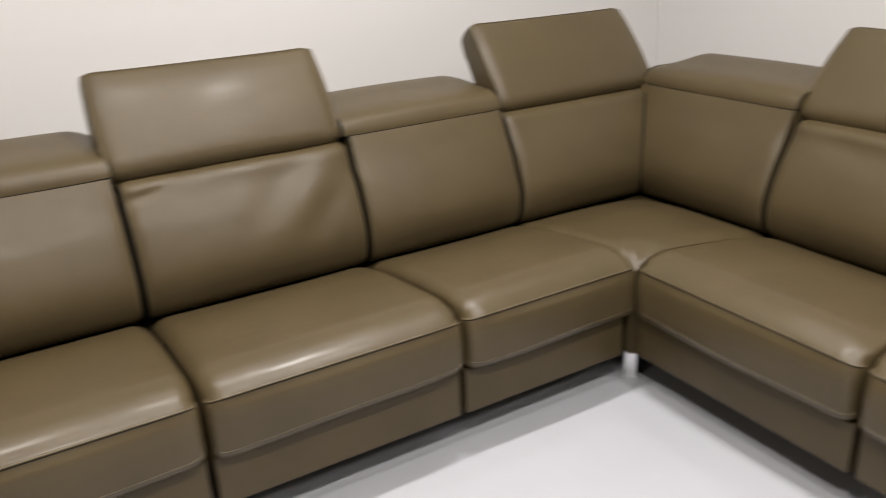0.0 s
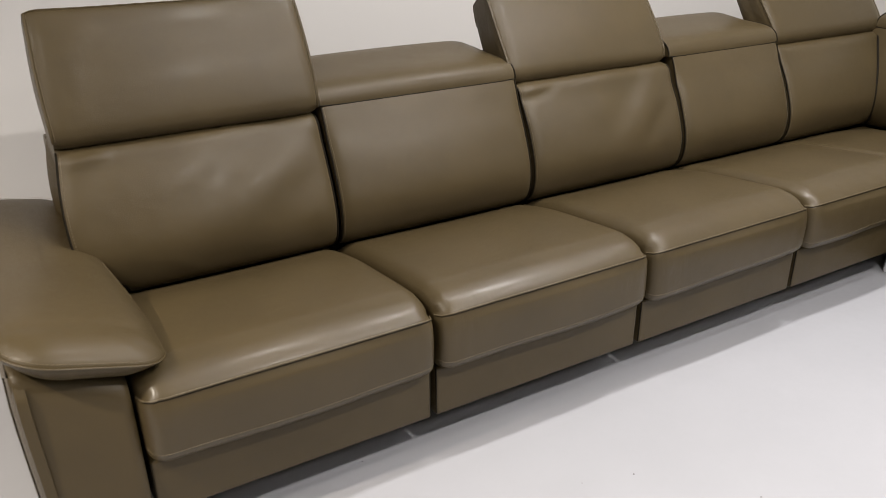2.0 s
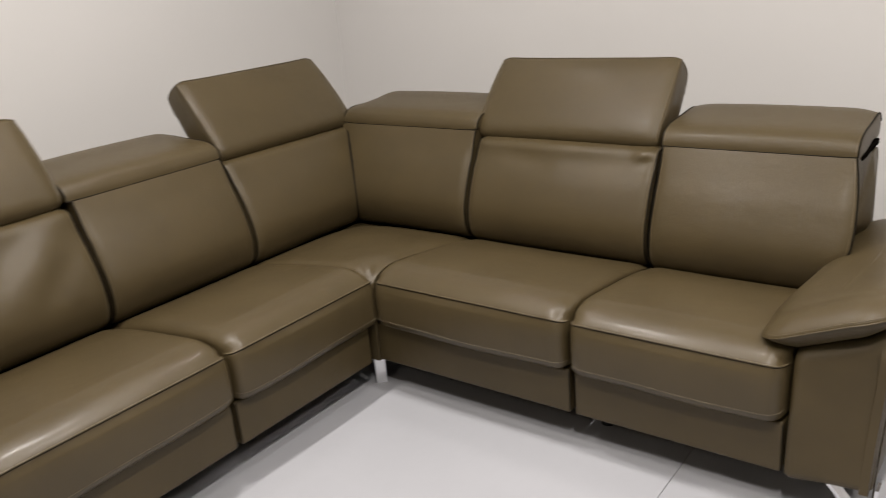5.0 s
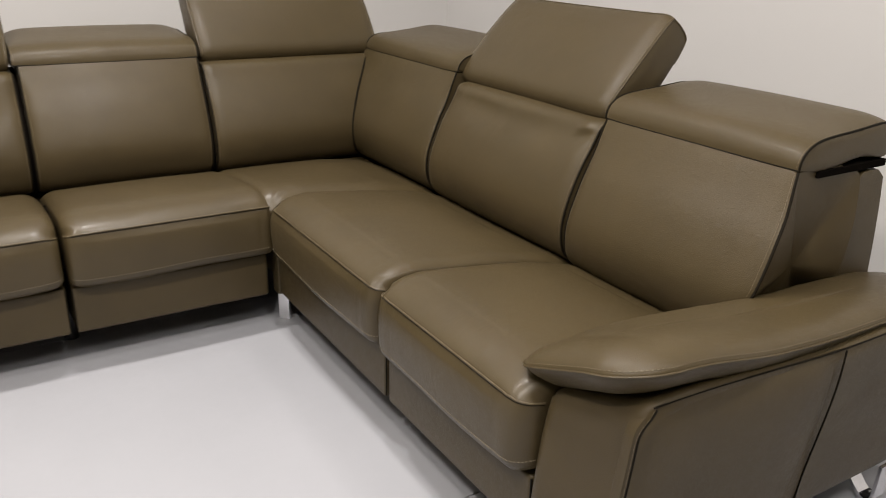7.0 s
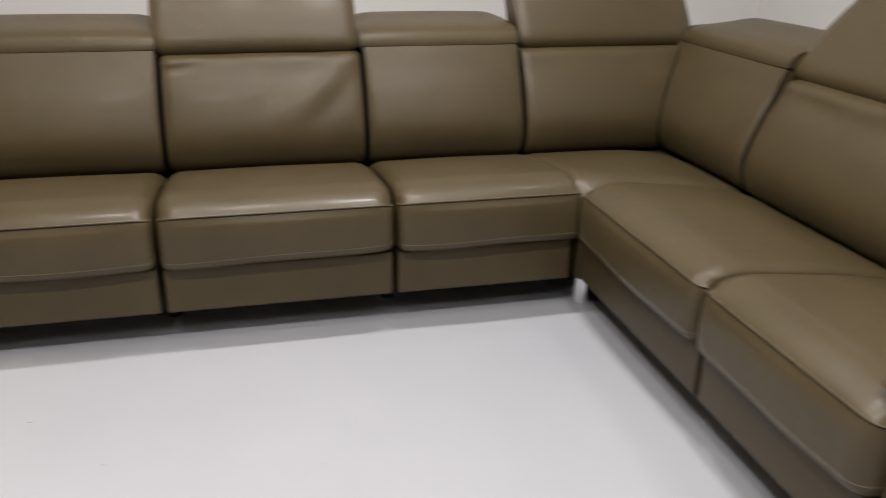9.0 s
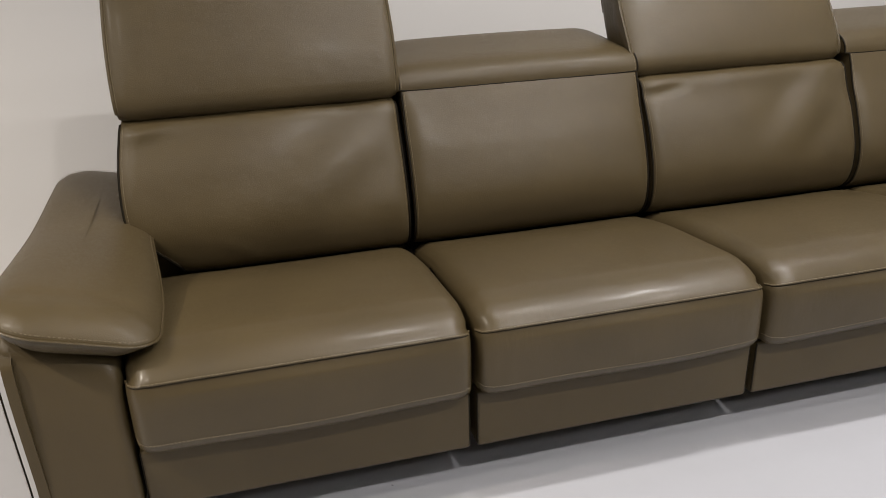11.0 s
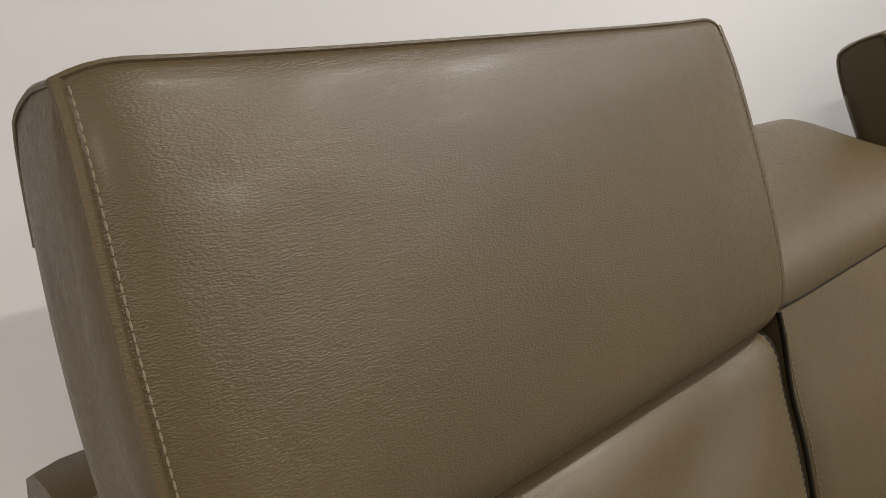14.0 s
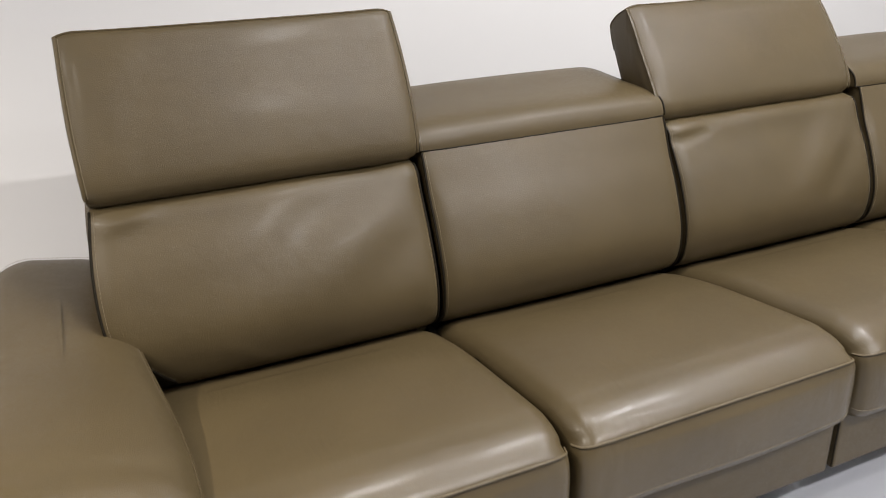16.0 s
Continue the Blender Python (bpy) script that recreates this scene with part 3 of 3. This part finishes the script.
def corner_seat():
    """The square cushion in the corner, pinched towards its inner corner."""
    bm = bmesh.new()
    n, size = 60, 0.60
    back = [(0.12, 0.4505), (0.24, 0.4375), (0.40, 0.418), (0.53, 0.392), (0.60, 0.368), (0.62, 0.359)]
    rows = []
    for i in range(n + 1):
        row = []
        for j in range(n + 1):
            x, y = -0.004 + (size + 0.004) * (i / n) ** 1.4, 0.002 + (size - 0.002) * (j / n) ** 1.4
            far = (max(x, 0.0) ** 6 + y ** 6) ** (1 / 6)
            z = 0.4505
            for (a, za), (b, zb) in zip(back, back[1:]):
                if far >= a:
                    z = za + (zb - za) * min(1.0, (far - a) / (b - a))
            deep = 0.014 + 0.026 * math.exp(-(x / 0.07) ** 2)
            z -= deep * max(0.0, 1 - y / 0.085) ** 2
            # small gathers that run out from the inner corner
            r, turn = math.hypot(x, y), math.atan2(y, max(x, 1e-4))
            z += 0.0018 * math.cos(9 * turn) * math.exp(-((r - 0.055) / 0.035) ** 2)
            z -= 0.010 * math.exp(-(r / 0.028) ** 2) + 0.009 * math.exp(-(x / 0.016) ** 2)
            row.append(bm.verts.new((x, y, z)))
        rows.append(row)
    for i in range(n):
        for j in range(n):
            bm.faces.new((rows[i][j], rows[i + 1][j], rows[i + 1][j + 1], rows[i][j + 1]))
    rim = [rows[i][0] for i in range(n + 1)] + [rows[n][j] for j in range(1, n + 1)] + [rows[i][n] for i in range(n - 1, -1, -1)] + [rows[0][j] for j in range(n - 1, 0, -1)]
    low = [bm.verts.new((v.co.x, v.co.y, 0.27)) for v in rim]
    for k in range(len(rim)):
        bm.faces.new((rim[k], rim[(k + 1) % len(rim)], low[(k + 1) % len(rim)], low[k]))
    bm.faces.new(low)
    part("corner_cushion", bm, SEAT_LEATHER, sofa, "square corner cushion", sharp=60)
    part("corner_base", box(bmesh.new(), 0.075, 0.84, 0.075, 0.84, 0.092, 0.268, 0.006), LEATHER, sofa)
    part("corner_post", box(bmesh.new(), 0.022, 0.074, 0.022, 0.074, 0.10, 0.268, 0.008), LEATHER, sofa)


corner_seat()
# the joint where the two corner backrests meet, a near-black cord painting its shade
line, marks = curve(BACK_LINE, 0.011, closed=True)
joint = []
for p in line[marks[1]:marks[7]]:
    f = p.x - 0.025 * math.sin(math.pi * 0.85) ** 0.6 * math.sin(math.pi * min(1, max(0, (p.y - 0.36) / 0.42)))
    joint.append(Vector((f - 0.004, f - 0.004, p.y)))
part("piping", tube(bmesh.new(), joint, 0.0045), SHADED_WELT, sofa)


def strap_leg(m):
    """A V-shaped leg of bent chrome strap with a black glide in its foot; it lies in the u-z plane."""
    leg = part("leg", strap([(-0.092, 0.105), (-0.090, 0.055), (-0.088, 0.018), (-0.080, 0.006), (-0.068, 0.004), (-0.056, 0.010), (-0.03, 0.036), (0.03, 0.105)], 0.008, 0.04), CHROME, sofa, "bent polished chrome strap leg", m)
    part("glide", box(bmesh.new(), -0.085, -0.062, -0.014, 0.014, 0.008, 0.018, 0.002), BLACK, leg, "black rubber glide")
    bm = bmesh.new()
    bmesh.ops.create_cone(bm, cap_ends=True, segments=12, radius1=0.005, radius2=0.004, depth=0.004, matrix=Matrix.Translation((-0.0735, 0, 0.019)))
    part("screw", bm, CHROME, leg)


def strap(points, thick, wide):
    line, _ = curve(points, 0.006)
    bm, rings = bmesh.new(), []
    for i, p in enumerate(line):
        way = (line[min(i + 1, len(line) - 1)] - line[max(i - 1, 0)]).normalized()
        nrm = Vector((-way.y, way.x)) * thick / 2
        rings.append([bm.verts.new((q.x, w, q.y)) for q, w in ((p + nrm, -wide / 2), (p + nrm, wide / 2), (p - nrm, wide / 2), (p - nrm, -wide / 2))])
    for r0, r1 in zip(rings, rings[1:]):
        for k in range(4):
            bm.faces.new((r0[k], r0[(k + 1) % 4], r1[(k + 1) % 4], r1[k]))
    bm.faces.new(rings[0]), bm.faces.new(rings[-1])
    return bm


strap_leg(pose(-2.762, 0.075, 0))
strap_leg(pose(-2.762, 0.88, 0))
strap_leg(TURN_R @ pose(1.412, 0.085, 0, 0, 0, 180))
strap_leg(TURN_R @ pose(1.412, 0.88, 0, 0, 0, 180))
part("leg", box(bmesh.new(), -0.019, 0.019, -0.011, 0.011, 0.0, 0.106, 0.003), SATIN, sofa, "flat satin chrome corner leg", pose(0.053, 0.053, 0, 0, 0, -45))
for u, v, m in [(x + 0.008, 0.24, FLAT) for x in LONG[1:4]] + [(0.75, 0.19, TURN_R), (0.16, 0.20, TURN_R)] + [(x, 0.78, FLAT) for x in LONG[1:4]] + [(0.72, 0.78, TURN_R), (0.78, 0.78, FLAT)]:
    bm = bmesh.new()
    bmesh.ops.create_cone(bm, cap_ends=True, segments=16, radius1=0.022, radius2=0.026, depth=0.106, matrix=Matrix.Translation((u, v, 0.053)))
    part("leg", bm, BLACK, sofa, "short black plastic foot", m)


def arm(inner, way, m):
    """An arm on the side way (-1 towards -u, 1 towards +u) of the line inner: flared body, proud side panel, long level pad."""
    def width(z, v):
        return 0.190 + (0.014 + 0.024 * smooth((v - 0.12) / 0.5)) * smooth((z - 0.10) / 0.38)

    def body_warp(p):
        t = p.x                                       # 0 at the seat, 1 outside
        return Vector((inner + way * t * width(p.z, p.y), p.y - 0.032 * (1 - t) ** 1.5 * smooth((0.3 - p.y) / 0.25), p.z + 0.068 * (t - 0.36) * smooth((p.z - 0.30) / 0.14) * (1 - 0.55 * smooth((p.y - 0.1) / 0.5))))

    def body_drop(d, v, z):
        return 0.010 * (1 - d / 0.10) ** 2 if d < 0.10 else 0.0
    line = [(0.062, 0.097), (0.040, 0.113), (0.052, 0.28), (0.070, 0.425), (0.086, 0.456), (0.13, 0.466), (0.40, 0.475), (0.75, 0.484), (0.92, 0.485), (0.985, 0.460), (1.005, 0.39), (1.005, 0.25), (1.0, 0.12), (0.96, 0.097), (0.5, 0.097), (0.09, 0.097)]
    body = Sweep(line, 0.0, 1.0, 0.02, 0.06, body_drop, body_warp, 0.004 * way)
    ob = part("armrest", body.build(), LEATHER, sofa, m=m, sharp=60)

    def outer(v, z, lift):
        return Vector((inner + way * (width(z, v) + lift), v, z))

    def seam(rear, b):
        """The line where the side panel meets the front or the rear of the arm, from bottom (0) to top (1)."""
        if rear:
            return outer(0.550 + 0.004 * b, 0.102 + 0.392 * b, 0.0)
        return outer(0.036 + 0.026 * b ** 1.4 + 0.03 * smooth((b - 0.86) / 0.14) ** 2, 0.102 + 0.395 * b, 0.0)
    # side panel
    n, k = 26, 24
    bm, grid = bmesh.new(), []
    for i in range(n + 1):
        row = []
        for j in range(k + 1):
            a, b = i / n, j / k
            p = seam(False, b).lerp(seam(True, b), a)
            puff = 0.017 * (1 - abs(2 * a - 1) ** 6) * (1 - abs(2 * b - 1) ** 6)
            row.append(bm.verts.new(outer(p.y, p.z, -0.005 + puff)))
        grid.append(row)
    for i in range(n):
        for j in range(k):
            bm.faces.new((grid[i][j], grid[i + 1][j], grid[i + 1][j + 1], grid[i][j + 1]))
    rim = [grid[i][0] for i in range(n + 1)] + [grid[n][j] for j in range(1, k + 1)] + [grid[i][k] for i in range(n - 1, -1, -1)] + [grid[0][j] for j in range(k - 1, 0, -1)]
    deep = [bm.verts.new(v.co - Vector((way * 0.02, 0, 0))) for v in rim]
    for q in range(len(rim)):
        bm.faces.new((rim[q], rim[(q + 1) % len(rim)], deep[(q + 1) % len(rim)], deep[q]))
    bm.faces.new(deep)
    panel = part("side_panel", bm, LEATHER, ob, sharp=50)
    lines = [[seam(rear, j / 30) + Vector((way * 0.006, 0, 0)) for j in range(31)] for rear in (False, True)]
    top = [seam(False, 1.0).lerp(seam(True, 1.0), q / 20) for q in range(21)] + [seam(True, 1.0) + Vector((0, q * 0.02, 0.0)) for q in range(1, 16)]
    lines.append([outer(p.y, p.z, -0.0005) for p in top])
    cords(ob, lines, 0.002)
    sewn(ob, [[p + Vector((way * 0.0008, -0.007, 0)) for p in lines[0]], [p + Vector((way * 0.0008, 0.007, 0)) for p in lines[1]]], 0.0058, 0.0042, 0.0005)

    # pad: an upper and a lower skin that meet in a sewn rim
    def place(x, v, z):
        """From the pad's own plan (x 0 inside, 1 outside) to the sofa."""
        over = 0.085 - 0.048 * smooth((v - 0.15) / 0.55)
        wide = 0.222 - 0.008 * smooth((v - 0.2) / 0.5) + over
        rise = (0.001 if way < 0 else 0.001 + 0.014 * smooth((x - 0.3) / 0.4) * smooth((0.38 - v) / 0.24) - 0.010 * smooth((0.45 - x) / 0.4) * smooth((0.22 - v) / 0.15)) + (0.020 if way < 0 else -0.024) * v + (0.005 if way < 0 else 0.002) * smooth((v - 0.25) / 0.6) + 0.084 * (x - 0.32) * (1 - 0.5 * smooth((v - 0.1) / 0.5))
        return Vector((inner + way * (-over + x * wide), v, z + rise))
    rim = []
    for cx, cv, rx, rv, turn in ((0.66, 0.130, 0.34, 0.110, -90), (0.70, 0.90, 0.30, 0.13, 0), (0.30, 0.90, 0.30, 0.13, 90), (0.20, 0.085, 0.20, 0.065, 180)):
        rim += [Vector((cx + rx * math.cos(radians(turn + 9 * q)), cv + rv * math.sin(radians(turn + 9 * q)))) for q in range(11)]
    dense = []
    for a, b in zip(rim, rim[1:] + rim[:1]):
        count = max(1, round(abs(b.y - a.y) / 0.03))
        dense += [a.lerp(b, q / count) for q in range(count)]
    spine = [Vector((0.5, min(0.80, max(0.16, p.y)))) for p in dense]
    bm, n = bmesh.new(), len(dense)

    def skin(r, high):
        ring = []
        for p, c in zip(dense, spine):
            q = c.lerp(p, r)
            z = 0.495 + (0.043 * (1 - 0.3 * smooth((q.y - 0.25) / 0.4)) * (1 - r ** 4) ** 0.75 if high else -0.058 * (0.35 + 0.65 * smooth(q.x / 0.35)) * (1 - r ** 4) ** 0.7)
            if high:
                # a shallow step behind the front roll, and small puckers along the rim
                z -= 0.004 * math.exp(-((q.y - 0.125) / 0.02) ** 2) * smooth((0.9 - r) / 0.3)
            pucker = noise.noise(Vector((p.x * 6, p.y * 26, 2.0 if high else 7.0)))
            z += (0.0022 if high else 0.0045) * pucker * smooth((r - 0.55) / 0.3) * smooth((1 - r) / 0.06)
            ring.append(bm.verts.new(place(q.x, q.y, z)))
        return ring
    edge_ring = skin(1.0, True)
    for high in (True, False):
        last = edge_ring
        for r in (0.985, 0.96, 0.925, 0.88, 0.82, 0.74, 0.64, 0.5, 0.34, 0.18, 0.04):
            ring = skin(r, high)
            for q in range(n):
                bm.faces.new((last[q], last[(q + 1) % n], ring[(q + 1) % n], ring[q]))
            last = ring
        bm.faces.new(last)
    edge = [v.co.copy() for v in edge_ring]
    pad = part("arm_pad", bm, LEATHER, ob, "level padded arm top", sharp=75)
    middle = sum(edge, Vector()) / n
    loop = edge + edge[:1]
    cords(pad, [[p + (p - middle).normalized() * 0.0008 for p in loop]], 0.0022, LEATHER)
    sewn(pad, [[p.lerp(Vector((middle.x, p.y, p.z)), 0.03) + Vector((0, 0.003 if p.y < 0.1 else 0, 0.0085)) for p in loop]])


arm(-2.664, -1, FLAT)
arm(1.304, 1, TURN_R)

# ---- floor slabs ----
XS = [ROOM_X0, -3.42, 0.28, ROOM_X1]
YS = [ROOM_Y0, -3.475, -2.25, -1.020, 0.230, ROOM_Y1]
for x0, x1 in zip(XS, XS[1:]):
    for y0, y1 in zip(YS, YS[1:]):
        part("tile", box(bmesh.new(), x0 + 0.0006, x1 - 0.0006, y0 + 0.0006, y1 - 0.0006, -0.012, 0.0, 0.0008, 1), TILE, floor)

# specks of dirt and small scuffs on the slabs
SCUFF, *_ = material("dried_dirt", (0.10, 0.09, 0.08), 0.9)
rng = random.Random(4)
for x, y, size in ((-1.588, -0.311, 0.0035), (-1.98, -0.179, 0.003), (-1.95, -0.214, 0.0022), (-1.384, -0.532, 0.0026), (-2.148, 0.086, 0.0024), (-1.72, -0.27, 0.0016), (-0.62, -0.95, 0.002), (-0.88, -0.64, 0.0018), (-1.12, -1.31, 0.0022)):
    bm = bmesh.new()
    bmesh.ops.create_icosphere(bm, subdivisions=2, radius=size, matrix=pose(x, y, 0.0002, 0, 0, rng.uniform(0, 180)) @ Matrix.Diagonal((1.0, 0.55, 0.16, 1)))
    for v in bm.verts:
        v.co += Vector((rng.uniform(-1, 1), rng.uniform(-1, 1), 0)) * size * 0.2
    part("dirt_speck", bm, SCUFF, floor)
